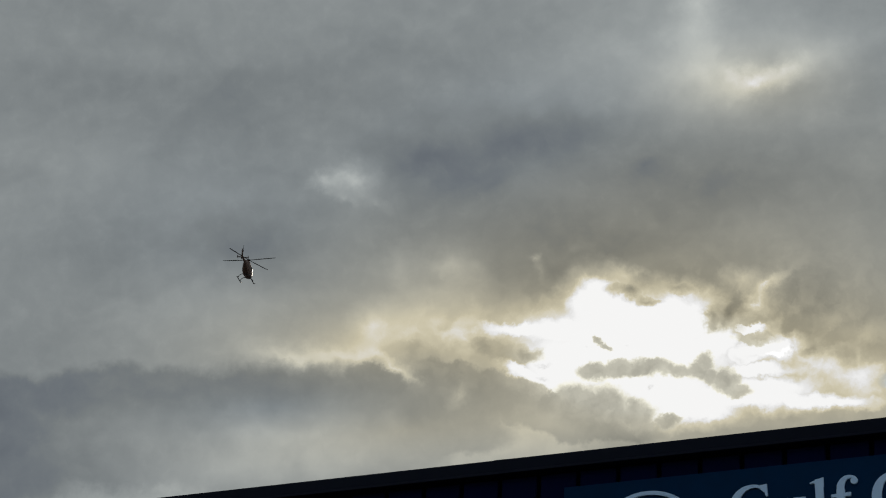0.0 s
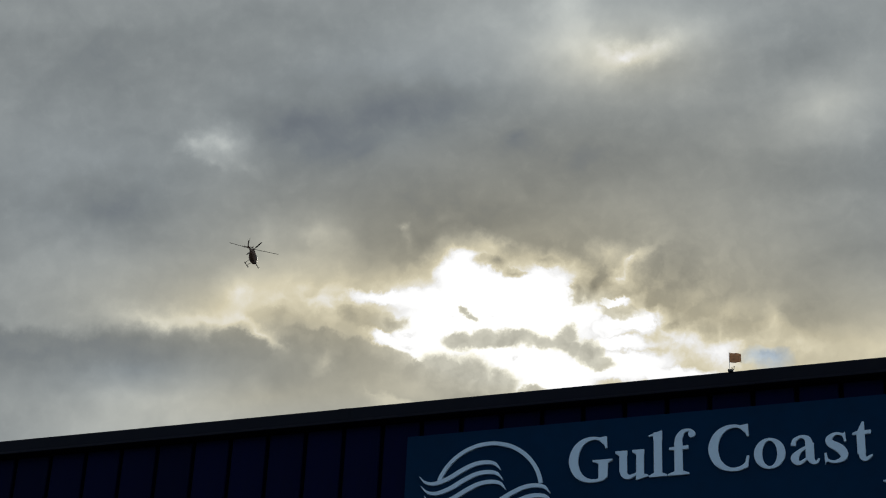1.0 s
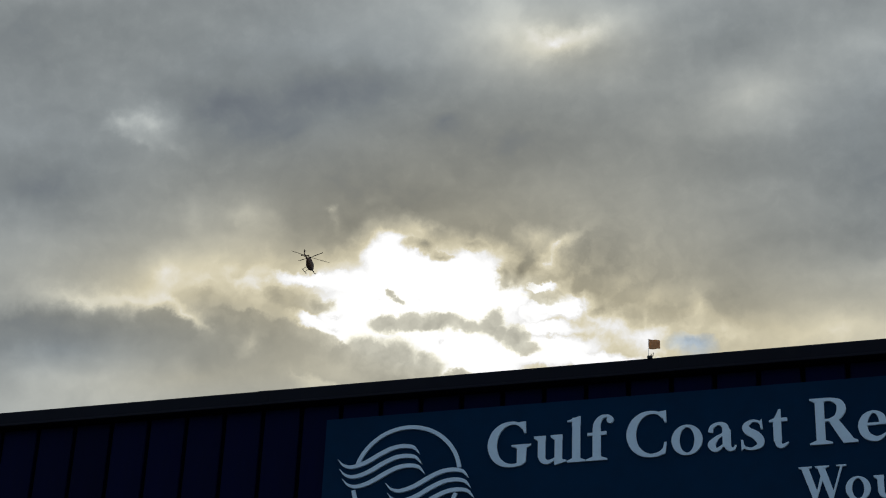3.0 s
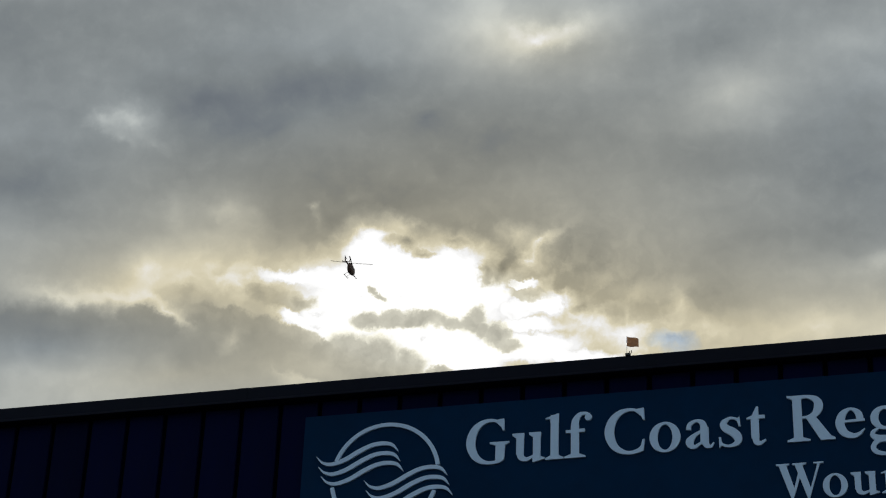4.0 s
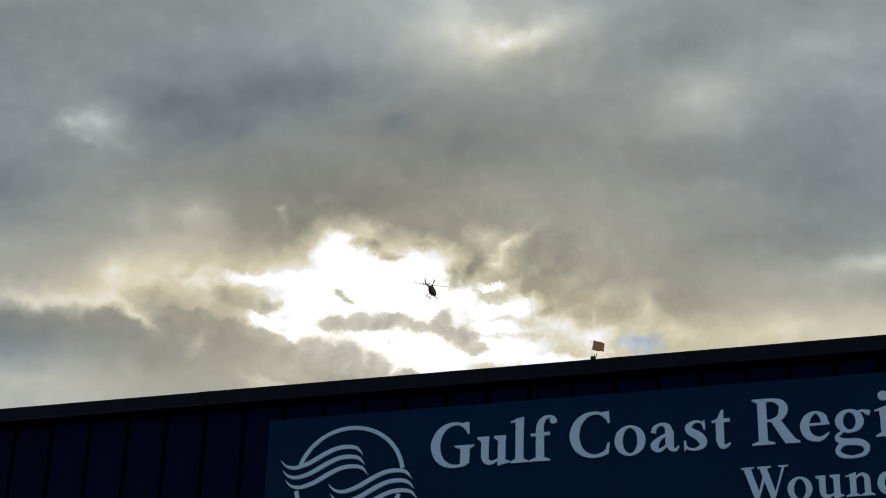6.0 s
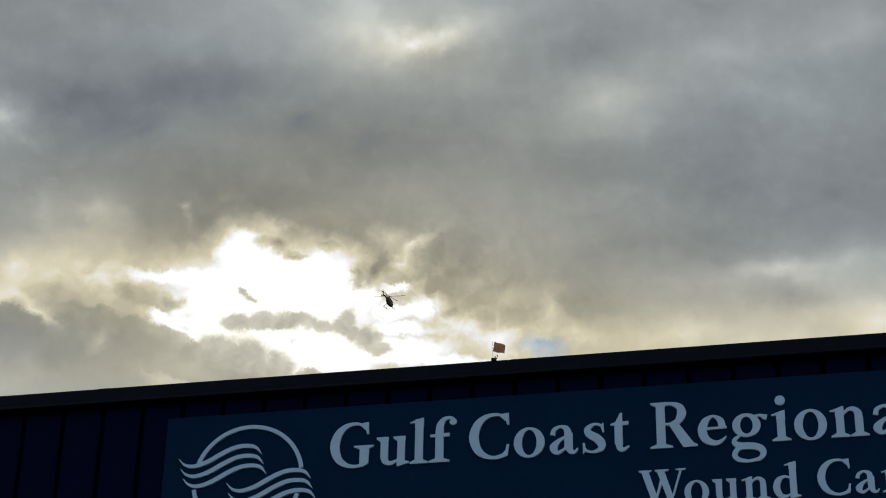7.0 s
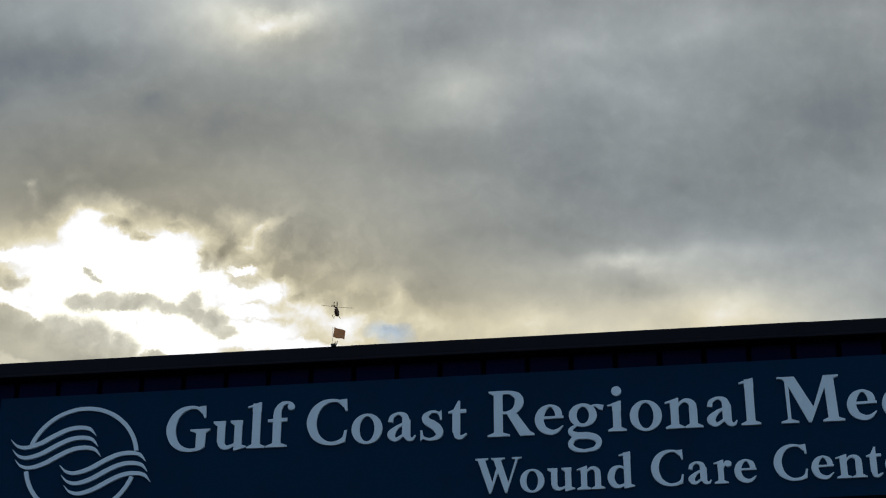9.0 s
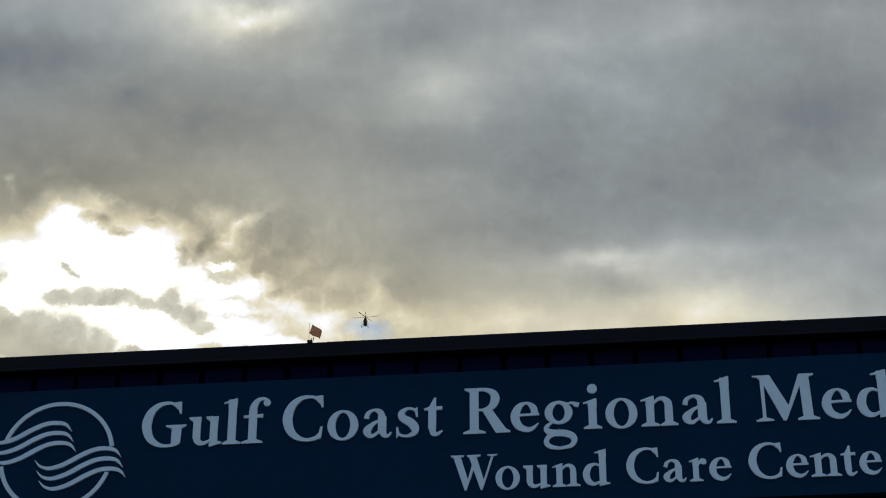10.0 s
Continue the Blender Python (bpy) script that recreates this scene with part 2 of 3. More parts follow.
    t.l.new(glow.outputs[0], out.inputs["Surface"])


build_sky()

# ================= materials =================
def material(name, colour, rough=0.5, metal=0.0, vary=0.15, grain=20.0, bump=0.1, coat=0.0, stain=None, spread=0.0, streak=1.0, gloss=0.5, through_light=0.0):
    """A surface with colour that wanders at two sizes, relief, and a shade of its own for each piece."""
    m = bpy.data.materials.new(name)
    m.use_nodes = True
    t = Net(m.node_tree)
    place = t.n.new("ShaderNodeTexCoord").outputs["Object"]
    if streak != 1.0:
        place = t.vec("MULTIPLY", place, (1, 1, streak))
    large, small = t.noise(place, grain * 0.12, 4, 0.55), t.noise(place, grain, 5, 0.6)
    both = t.math("ADD", t.math("MULTIPLY", large, 0.6), t.math("MULTIPLY", small, 0.4))
    dark = tuple(c * (1 - vary) for c in colour) + (1,)
    pale = tuple(min(1, c * (1 + vary)) for c in colour) + (1,)
    shade = t.mix(t.smooth(both, 0.3, 0.7), dark, pale)
    if stain:
        shade = t.mix(t.smooth(t.noise(place, grain * 0.3, 6, 0.65), 0.55, 0.75, 0, 0.6), shade, (*stain, 1))
    if spread:
        info = t.n.new("ShaderNodeObjectInfo").outputs["Random"]
        shade = t.vec("SCALE", shade, scale=t.math("MULTIPLY_ADD", info, spread, 1 - spread / 2))
    b = t.n.new("ShaderNodeBsdfPrincipled")
    t.plug(b.inputs["Base Color"], shade)
    t.plug(b.inputs["Roughness"], t.smooth(small, 0.2, 0.8, max(0.02, rough - 0.1), min(1, rough + 0.1)))
    b.inputs["Metallic"].default_value, b.inputs["Coat Weight"].default_value = metal, coat
    b.inputs["Specular IOR Level"].default_value = gloss
    if bump:
        k = t.n.new("ShaderNodeBump")
        k.inputs["Strength"].default_value, k.inputs["Distance"].default_value = bump, 0.01
        t.plug(k.inputs["Height"], both)
        t.l.new(k.outputs[0], b.inputs["Normal"])
    out = t.n.new("ShaderNodeOutputMaterial")
    face = b.outputs[0]
    if through_light:
        thin, blend = t.n.new("ShaderNodeBsdfTranslucent"), t.n.new("ShaderNodeMixShader")
        t.plug(thin.inputs["Color"], shade)
        blend.inputs[0].default_value = through_light
        t.l.new(face, blend.inputs[1])
        t.l.new(thin.outputs[0], blend.inputs[2])
        face = blend.outputs[0]
    t.l.new(face, out.inputs["Surface"])
    return m


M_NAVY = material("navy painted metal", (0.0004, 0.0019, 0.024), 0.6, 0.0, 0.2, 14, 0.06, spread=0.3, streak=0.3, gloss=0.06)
M_COPING = material("dark coping metal", (0.0055, 0.006, 0.012), 0.6, 0.0, 0.25, 10, 0.06, stain=(0.010, 0.010, 0.014), spread=0.2, gloss=0.12)
M_BACK = material("dark wall backing", (0.002, 0.0025, 0.005), 0.9, 0.0, 0.2, 12, 0.1, gloss=0.05)
M_BOARD = material("sign board navy", (0.0012, 0.026, 0.068), 0.6, 0.0, 0.15, 6, 0.03, gloss=0.06)
M_LETTER = material("pale blue-grey letter face", (0.68, 0.83, 0.98), 0.5, 0.0, 0.05, 12, 0.03)
M_CONCRETE = material("grey wall render", (0.32, 0.31, 0.29), 0.9, 0.0, 0.15, 8, 0.2)
M_ROOF = material("pale roof membrane", (0.45, 0.45, 0.43), 0.85, 0.0, 0.12, 5, 0.2, stain=(0.25, 0.24, 0.22))
M_GROUND = material("worn asphalt", (0.055, 0.055, 0.055), 0.9, 0.0, 0.3, 6, 0.3, stain=(0.09, 0.085, 0.08))
M_FLAG = material("faded brown-orange plastic film", (0.54, 0.36, 0.22), 0.6, 0.0, 0.25, 60, 0.05, through_light=0.6)
M_WIRE = material("galvanised wire", (0.55, 0.55, 0.52), 0.4, 0.7, 0.1, 80, 0.0)
M_CLIP = material("black rubber clip", (0.02, 0.02, 0.02), 0.7, 0.0, 0.2, 80, 0.1)
# brown lift in the hull's base colour stands in for sun glare
M_HULL = material("dark airframe paint with glare brown", (0.17, 0.10, 0.075), 0.6, 0.0, 0.15, 3, 0.0, gloss=0.2)
M_BLADE = material("dark rotor composite", (0.02, 0.02, 0.022), 0.6, 0.0, 0.2, 3, 0.0, gloss=0.2)
M_SKID = material("grey skid tube", (0.05, 0.05, 0.05), 0.6, 0.0, 0.15, 4, 0.0, gloss=0.2)
M_PANE = material("tinted cockpit glazing", (0.01, 0.012, 0.014), 0.3, 0.0, 0.1, 3, 0.0, gloss=0.25)


# ================= mesh helpers =================
def part(name, bm, mat, parent=None, label="", m=None):
    me = bpy.data.meshes.new(name)
    bmesh.ops.recalc_face_normals(bm, faces=bm.faces)
    bm.to_mesh(me)
    bm.free()
    me.materials.append(mat)
    ob = new(name, me)
    if parent:
        ob.parent = parent
    if m is not None:
        ob.matrix_local = m
    if label:
        ob["label"] = label
    return ob


def smooth_faces(ob):
    for f in ob.data.polygons:
        f.use_smooth = True
    return ob


def block(bm, x0, x1, y0, y1, z0, z1, bevel=0.0):
    r = bmesh.ops.create_cube(bm, size=1.0)
    for q in r["verts"]:
        q.co = Vector((x0 + (q.co.x + 0.5) * (x1 - x0), y0 + (q.co.y + 0.5) * (y1 - y0), z0 + (q.co.z + 0.5) * (z1 - z0)))
    if bevel:
        edges = list({e for q in r["verts"] for e in q.link_edges})
        bmesh.ops.bevel(bm, geom=edges, offset=bevel, segments=2, affect="EDGES", profile=0.6)
    return bm


def box(*a, bevel=0.0):
    return block(bmesh.new(), *a, bevel=bevel)


def slab(bm, outline, y0, y1):
    """An outline of (x, z) as a plate from y0 (front) to y1."""
    front = [bm.verts.new((x, y0, z)) for x, z in outline]
    back = [bm.verts.new((x, y1, z)) for x, z in outline]
    bm.faces.new(front)
    bm.faces.new(back[::-1])
    for i in range(len(outline)):
        j = (i + 1) % len(outline)
        bm.faces.new((front[i], back[i], back[j], front[j]))


def band(bm, left, right, y0, y1, closed=False):
    """A ribbon between two rows of (x, z), as a plate."""
    rows = [[bm.verts.new((x, y, z)) for x, z in side] for side, y in ((left, y0), (right, y0), (left, y1), (right, y1))]
    n = len(left)
    for i in range(n if closed else n - 1):
        j = (i + 1) % n
        a, b, c, d = ([r[i], r[j]] for r in rows)
        bm.faces.new((a[0], a[1], b[1], b[0]))
        bm.faces.new((c[0], d[0], d[1], c[1]))
        bm.faces.new((a[0], c[0], c[1], a[1]))
        bm.faces.new((b[0], b[1], d[1], d[0]))
    if not closed:
        for i in (0, n - 1):
            bm.faces.new((rows[0][i], rows[1][i], rows[3][i], rows[2][i]))


def curve_through(points, steps=7):
    """A smooth line through the points, and their widths with them."""
    pts = [Vector(p) for p in points]
    pts = [2 * pts[0] - pts[1], *pts, 2 * pts[-1] - pts[-2]]
    out = []
    for i in range(1, len(pts) - 2):
        a, b, c, d = pts[i - 1:i + 3]
        for s in range(steps):
            u = s / steps
            out.append(0.5 * (2 * b + (c - a) * u + (2 * a - 5 * b + 4 * c - d) * u * u + (3 * b - a - 3 * c + d) * u ** 3))
    return out + [pts[-2]]


def ribbon_sides(points):
    line = curve_through(points)
    left, right = [], []
    for i, p in enumerate(line):
        d = (line[min(i + 1, len(line) - 1)] - line[max(i - 1, 0)]).xy
        n = Vector((-d.y, d.x)).normalized() * max(0.87 * p.z, 0.004) / 2
        left.append((p.x + n.x, p.y + n.y))
        right.append((p.x - n.x, p.y - n.y))
    return left, right


def tube(bm, path, radius, sides=8):
    rings, path = [], [Vector(p) for p in path]
    for i, p in enumerate(path):
        d = (path[min(i + 1, len(path) - 1)] - path[max(i - 1, 0)]).normalized()
        side = d.orthogonal().normalized()
        r = radius[i] if isinstance(radius, (list, tuple)) else radius
        rings.append([bm.verts.new(p + r * (math.cos(a) * side + math.sin(a) * d.cross(side))) for a in (2 * math.pi * k / sides for k in range(sides))])
    for a, b in zip(rings, rings[1:]):
        best = min(range(sides), key=lambda s: sum((a[k].co - b[(k + s) % sides].co).length for k in range(sides)))
        for k in range(sides):
            bm.faces.new((a[k], a[(k + 1) % sides], b[(k + 1 + best) % sides], b[(k + best) % sides]))
    bm.faces.new(rings[0][::-1])
    bm.faces.new(rings[-1])
    return bm


# ================= ground and building =================
bm = bmesh.new()
bmesh.ops.create_grid(bm, x_segments=40, y_segments=40, size=2400)
tagged(part("ground", bm, M_GROUND), "worn dark asphalt ground before the building", "ground", kind="structure")

LEFT, RIGHT, DEEP, TOP = -15.0, 10.0, 14.0, 9.40
facade = part("wall_south", box(LEFT, RIGHT, 0.06, 0.30, 0, TOP), M_BACK)
tagged(facade, "dark navy ribbed metal panel wall under the roof edge", "wall", kind="structure")
for name, dims in (("wall_north", (LEFT, RIGHT, DEEP - 0.3, DEEP, 0, TOP)), ("wall_west", (LEFT, LEFT + 0.3, 0.30, DEEP - 0.3, 0, TOP)),
                   ("wall_east", (RIGHT - 0.3, RIGHT, 0.30, DEEP - 0.3, 0, TOP))):
    tagged(part(name, box(*dims), M_CONCRETE), "plain grey rendered side wall of the building", "wall", kind="structure")
tagged(part("roof", box(LEFT + 0.3, RIGHT - 0.3, 0.30, DEEP - 0.3, TOP - 0.55, TOP - 0.25), M_ROOF),
       "flat pale membrane roof behind the parapet", "roof", kind="structure")


def wall_panel_mesh(width):
    """A long folded metal pan with chamfered edges, open joints at its sides."""
    w = width
    prof = [(0.0, 0.058), (0.0, 0.008), (0.010, 0.0), (w - 0.010, 0.0), (w, 0.008), (w, 0.058)]
    bm = bmesh.new()
    low = [bm.verts.new((x, y, 0.05)) for x, y in prof]
    high = [bm.verts.new((x, y, TOP - 0.012)) for x, y in prof]
    for i in range(len(prof) - 1):
        bm.faces.new((low[i], low[i + 1], high[i + 1], high[i]))
    bm.faces.new(low)
    bm.faces.new(high[::-1])
    return bm


PITCH, JOINT, FIRST = 0.4027, 0.044, -6.519
start = FIRST - PITCH * math.floor((FIRST - LEFT) / PITCH)
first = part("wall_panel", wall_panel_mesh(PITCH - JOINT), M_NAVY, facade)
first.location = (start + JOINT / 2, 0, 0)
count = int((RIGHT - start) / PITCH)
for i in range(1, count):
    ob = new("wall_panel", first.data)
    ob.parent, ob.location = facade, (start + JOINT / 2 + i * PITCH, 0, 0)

# coping: overlapping lengths of folded metal along the roof edge
coping = new("coping")
tagged(coping, "dark metal coping along the top of the wall", "coping", kind="structure")


def coping_mesh(length):
    prof = [(-0.120, 9.400), (-0.128, 9.392), (-0.132, 9.396), (-0.128, 9.41), (-0.118, 9.425), (-0.118, 9.535), (-0.110, 9.550),
            (0.36, 9.535), (0.36, 9.42), (0.33, 9.42), (0.33, 9.402), (-0.10, 9.402)]
    bm = bmesh.new()
    a = [bm.verts.new((0, y, z)) for y, z in prof]
    b = [bm.verts.new((length, y, z)) for y, z in prof]
    n = len(prof)
    for i in range(n):
        bm.faces.new((a[i], b[i], b[(i + 1) % n], a[(i + 1) % n]))
    bm.faces.new(a[::-1])
    bm.faces.new(b)
    return bm


def coping_cover(length):
    prof = [(-0.121, 9.40), (-0.121, 9.537), (-0.112, 9.5525), (0.1, 9.546), (0.1, 9.54), (-0.1, 9.54), (-0.117, 9.53), (-0.117, 9.40)]
    bm = bmesh.new()
    a = [bm.verts.new((0, y, z)) for y, z in prof]
    b = [bm.verts.new((length, y, z)) for y, z in prof]
    n = len(prof)
    for i in range(n):
        bm.faces.new((a[i], b[i], b[(i + 1) % n], a[(i + 1) % n]))
    bm.faces.new(a[::-1])
    bm.faces.new(b)
    return bm


STEP = 4.04
piece = part("coping_piece", coping_mesh(STEP - 0.003), M_COPING, coping)
cover = part("joint_cover", coping_cover(0.12), M_COPING, coping)
ends = [2.8 + STEP * k for k in range(-5, 3)]
for k, x in enumerate(ends):
    ob, cv = (piece, cover) if k == 0 else (new("coping_piece", piece.data), new("joint_cover", cover.data))
    ob.parent = cv.parent = coping
    ob.location = (x - STEP, 0, 0.0015 * (k % 3))
    cv.location = (x - 0.06, 0, 0.0)

# ================= sign =================
SIGN_L, SIGN_R, SIGN_B, SIGN_T = -4.636, 8.6, 7.885, 9.228
sign = new("wall_sign")
sign.location = (0, 0, 0)
tagged(sign, "navy sign board with pale serif lettering and a wave emblem", "sign")
part("board", box(SIGN_L, SIGN_R, -0.022, -0.001, SIGN_B, SIGN_T, bevel=0.003), M_BOARD, sign)
part("bottom_trim", box(SIGN_L, SIGN_R, -0.040, -0.023, SIGN_B - 0.03, SIGN_B + 0.005, bevel=0.003), M_BACK, sign, "black trim strip")
FACE, BACK = -0.042, -0.0225

XH = 0.635


def foot(a, b, s0, s1, y=0.0, d=1):
    """A bracketed serif from a to b on the line y, meeting the stem s0 to s1."""
    return ("p", [(a, y), (b, y), (b, y + d * 0.035), (s1, y + d * 0.085), (s0, y + d * 0.085), (a, y + d * 0.035)])


def nib(a, s0, s1, y):
    """The slanted serif on the head of a stem."""
    return ("p", [(a, y - 0.115), (a, y - 0.085), (s1 - 0.03, y), (s1, y), (s1, y - 0.2), (s0, y - 0.2), (s0, y - 0.105)])


def stem(a, b, y0, y1):
    c, h = (a + b) / 2, 0.46 * (b - a)
    return ("p", [(c - h, y0), (c + h, y0), (c + h, y1), (c - h, y1)])


def glyphs():
    g = {}
    bowl = [(0.80, 0.84, 0.05), (0.68, 0.955, 0.07), (0.50, 0.97, 0.09), (0.33, 0.905, 0.14), (0.19, 0.75, 0.20), (0.125, 0.5, 0.235), (0.19, 0.25, 0.20), (0.33, 0.095, 0.14), (0.52, 0.025, 0.085)]
    horn = ("p", [(0.70, 0.98), (0.86, 1.0), (0.875, 0.73), (0.835, 0.725), (0.79, 0.85)])
    g["G"] = [("r", bowl + [(0.74, 0.04, 0.08), (0.84, 0.09, 0.07)]), horn, ("p", [(0.68, 0.42), (0.89, 0.42), (0.875, 0.08), (0.85, 0.06), (0.68, 0.03)]),
              ("p", [(0.55, 0.48), (0.985, 0.48), (0.985, 0.45), (0.89, 0.40), (0.68, 0.40), (0.55, 0.45)])]
    g["C"] = [("r", bowl + [(0.72, 0.055, 0.10), (0.82, 0.16, 0.06)]), horn, ("p", [(0.82, 0.30), (0.87, 0.305), (0.84, 0.05), (0.72, 0.01), (0.74, 0.10), (0.79, 0.17)])]
    g["o"] = [("o", 0.29, 0.31, 0.29, 0.335, 0.138, 0.278)]
    g["u"] = [stem(0.08, 0.255, 0.17, XH), ("p", [(0.0, XH), (0.255, XH), (0.255, XH - 0.1), (0.08, XH - 0.1), (0.0, XH - 0.04)]),
              ("r", [(0.168, 0.24, 0.175), (0.19, 0.11, 0.16), (0.29, 0.045, 0.11), (0.42, 0.09, 0.06), (0.48, 0.15, 0.03)]),
              stem(0.44, 0.615, 0.05, XH), ("p", [(0.36, XH), (0.615, XH), (0.615, XH - 0.1), (0.44, XH - 0.1), (0.36, XH - 0.04)]),
              ("p", [(0.44, 0.14), (0.44, -0.03), (0.47, -0.03), (0.70, 0.03), (0.70, 0.06), (0.615, 0.09)])]
    g["l"] = [stem(0.10, 0.285, 0.03, 0.99), nib(0.0, 0.10, 0.285, 1.015), foot(0.0, 0.385, 0.10, 0.285)]
    g["f"] = [stem(0.13, 0.315, 0.03, 0.72), ("r", [(0.222, 0.66, 0.185), (0.235, 0.82, 0.17), (0.32, 0.95, 0.11), (0.45, 0.975, 0.07), (0.52, 0.93, 0.09)]),
              ("o", 0.505, 0.885, 0.075, 0.075, 0.0, 0.0), ("p", [(0.03, XH - 0.015), (0.43, XH + 0.005), (0.43, XH - 0.075), (0.03, XH - 0.075)]), foot(0.0, 0.44, 0.13, 0.315)]
    g["a"] = [("r", [(0.075, 0.43, 0.12), (0.11, 0.55, 0.10), (0.24, 0.615, 0.07), (0.36, 0.56, 0.14), (0.40, 0.42, 0.185)]), stem(0.307, 0.493, 0.10, 0.46),
              ("r", [(0.40, 0.16, 0.185), (0.45, 0.06, 0.13), (0.53, 0.04, 0.07), (0.585, 0.12, 0.03)]),
              ("r", [(0.34, 0.385, 0.06), (0.20, 0.30, 0.10), (0.095, 0.16, 0.19), (0.18, 0.045, 0.10), (0.33, 0.13, 0.06)])]
    g["s"] = [("r", [(0.405, 0.50, 0.04), (0.36, 0.59, 0.055), (0.23, 0.615, 0.07), (0.115, 0.52, 0.14), (0.15, 0.41, 0.18), (0.29, 0.31, 0.20), (0.375, 0.19, 0.19),
                     (0.36, 0.075, 0.13), (0.22, 0.015, 0.07), (0.09, 0.05, 0.06), (0.045, 0.13, 0.04)]),
              ("p", [(0.37, 0.60), (0.42, 0.645), (0.435, 0.43), (0.395, 0.43)]), ("p", [(0.015, 0.22), (0.055, 0.22), (0.08, 0.05), (0.02, -0.02)])]
    g["t"] = [("p", [(0.095, 0.59), (0.235, 0.83), (0.285, 0.83), (0.285, 0.15), (0.095, 0.15)]), ("p", [(0.0, XH - 0.06), (0.0, XH - 0.035), (0.13, XH + 0.005), (0.43, XH + 0.005), (0.43, XH - 0.075), (0.0, XH - 0.075)]),
              ("r", [(0.19, 0.20, 0.19), (0.215, 0.075, 0.17), (0.30, 0.03, 0.10), (0.44, 0.10, 0.04)])]
    g["R"] = [stem(0.13, 0.335, 0.03, 0.97), foot(0.0, 0.475, 0.13, 0.335), foot(0.03, 0.4, 0.13, 0.335, 1.0, -1),
              ("r", [(0.30, 0.962, 0.075), (0.48, 0.955, 0.09), (0.635, 0.88, 0.17), (0.68, 0.74, 0.22), (0.60, 0.58, 0.16), (0.44, 0.52, 0.07), (0.30, 0.515, 0.06)]),
              ("p", [(0.40, 0.51), (0.58, 0.56), (0.90, 0.09), (0.99, 0.04), (0.99, 0.0), (0.69, 0.0)])]
    g["e"] = [("r", [(0.465, 0.36, 0.15), (0.43, 0.53, 0.14), (0.30, 0.625, 0.06), (0.16, 0.53, 0.15), (0.095, 0.33, 0.19), (0.16, 0.13, 0.17), (0.31, 0.045, 0.13), (0.43, 0.08, 0.08), (0.53, 0.18, 0.02)]),
              ("p", [(0.13, 0.335), (0.545, 0.345), (0.545, 0.395), (0.13, 0.39)])]
    g["g"] = [("o", 0.33, 0.385, 0.285, 0.255, 0.125, 0.185), ("r", [(0.50, 0.57, 0.05), (0.60, 0.585, 0.06), (0.69, 0.545, 0.12), (0.745, 0.53, 0.13)]),
              ("r", [(0.19, 0.17, 0.05), (0.09, 0.10, 0.09), (0.075, 0.02, 0.12), (0.20, -0.05, 0.16), (0.42, -0.065, 0.165), (0.58, -0.12, 0.16), (0.635, -0.22, 0.14), (0.56, -0.34, 0.10),
                     (0.36, -0.385, 0.07)]), ("r", [(0.40, -0.384, 0.07), (0.30, -0.382, 0.08), (0.14, -0.34, 0.11), (0.065, -0.24, 0.12), (0.12, -0.13, 0.11), (0.22, -0.075, 0.12)])]
    g["i"] = [stem(0.10, 0.285, 0.03, XH - 0.05), nib(0.0, 0.10, 0.285, XH + 0.025), foot(0.0, 0.385, 0.10, 0.285), ("o", 0.20, 0.875, 0.105, 0.105, 0.0, 0.0)]
    g["n"] = [stem(0.10, 0.275, 0.03, XH - 0.05), nib(0.0, 0.10, 0.275, XH + 0.025), foot(0.0, 0.37, 0.10, 0.275),
              ("r", [(0.26, 0.50, 0.05), (0.36, 0.585, 0.08), (0.47, 0.585, 0.12), (0.545, 0.50, 0.17), (0.555, 0.38, 0.175)]), stem(0.468, 0.643, 0.03, 0.42), foot(0.38, 0.74, 0.468, 0.643)]
    g["M"] = [("p", [(0.155, 0.93), (0.235, 0.85), (0.245, 0.05), (0.175, 0.05)]), foot(0.03, 0.40, 0.175, 0.245), ("p", [(0.0, 1.0), (0.37, 1.0), (0.34, 0.9), (0.16, 0.9), (0.10, 0.955), (0.0, 0.965)]),
              ("p", [(0.14, 1.0), (0.37, 1.0), (0.76, 0.26), (0.66, 0.0), (0.60, 0.0)]), ("p", [(0.60, 0.0), (0.66, 0.0), (1.03, 0.83), (1.02, 1.0), (0.98, 1.0)]),
              ("p", [(0.98, 1.0), (1.19, 1.0), (1.235, 0.05), (1.02, 0.05)]), foot(0.90, 1.36, 1.02, 1.235), ("p", [(1.0, 1.0), (1.30, 1.0), (1.30, 0.965), (1.19, 0.93), (1.0, 0.9)])]
    g["W"] = [("p", [(0.06, 0.97), (0.255, 0.97), (0.47, 0.22), (0.40, 0.0), (0.36, 0.0)]), ("p", [(0.36, 0.0), (0.405, 0.0), (0.665, 0.80), (0.655, 0.97), (0.62, 0.97)]),
              ("p", [(0.47, 0.97), (0.665, 0.97), (0.88, 0.22), (0.815, 0.0), (0.775, 0.0)]), ("p", [(0.775, 0.0), (0.82, 0.0), (1.125, 0.97), (1.065, 0.97)]),
              ("p", [(0.0, 1.0), (0.34, 1.0), (0.34, 0.965), (0.25, 0.94), (0.07, 0.94), (0.0, 0.965)]), ("p", [(0.42, 1.0), (0.78, 1.0), (0.78, 0.965), (0.665, 0.93), (0.48, 0.94), (0.42, 0.965)]),
              ("p", [(0.96, 1.0), (1.22, 1.0), (1.22, 0.965), (1.12, 0.945), (1.06, 0.945), (0.96, 0.965)])]
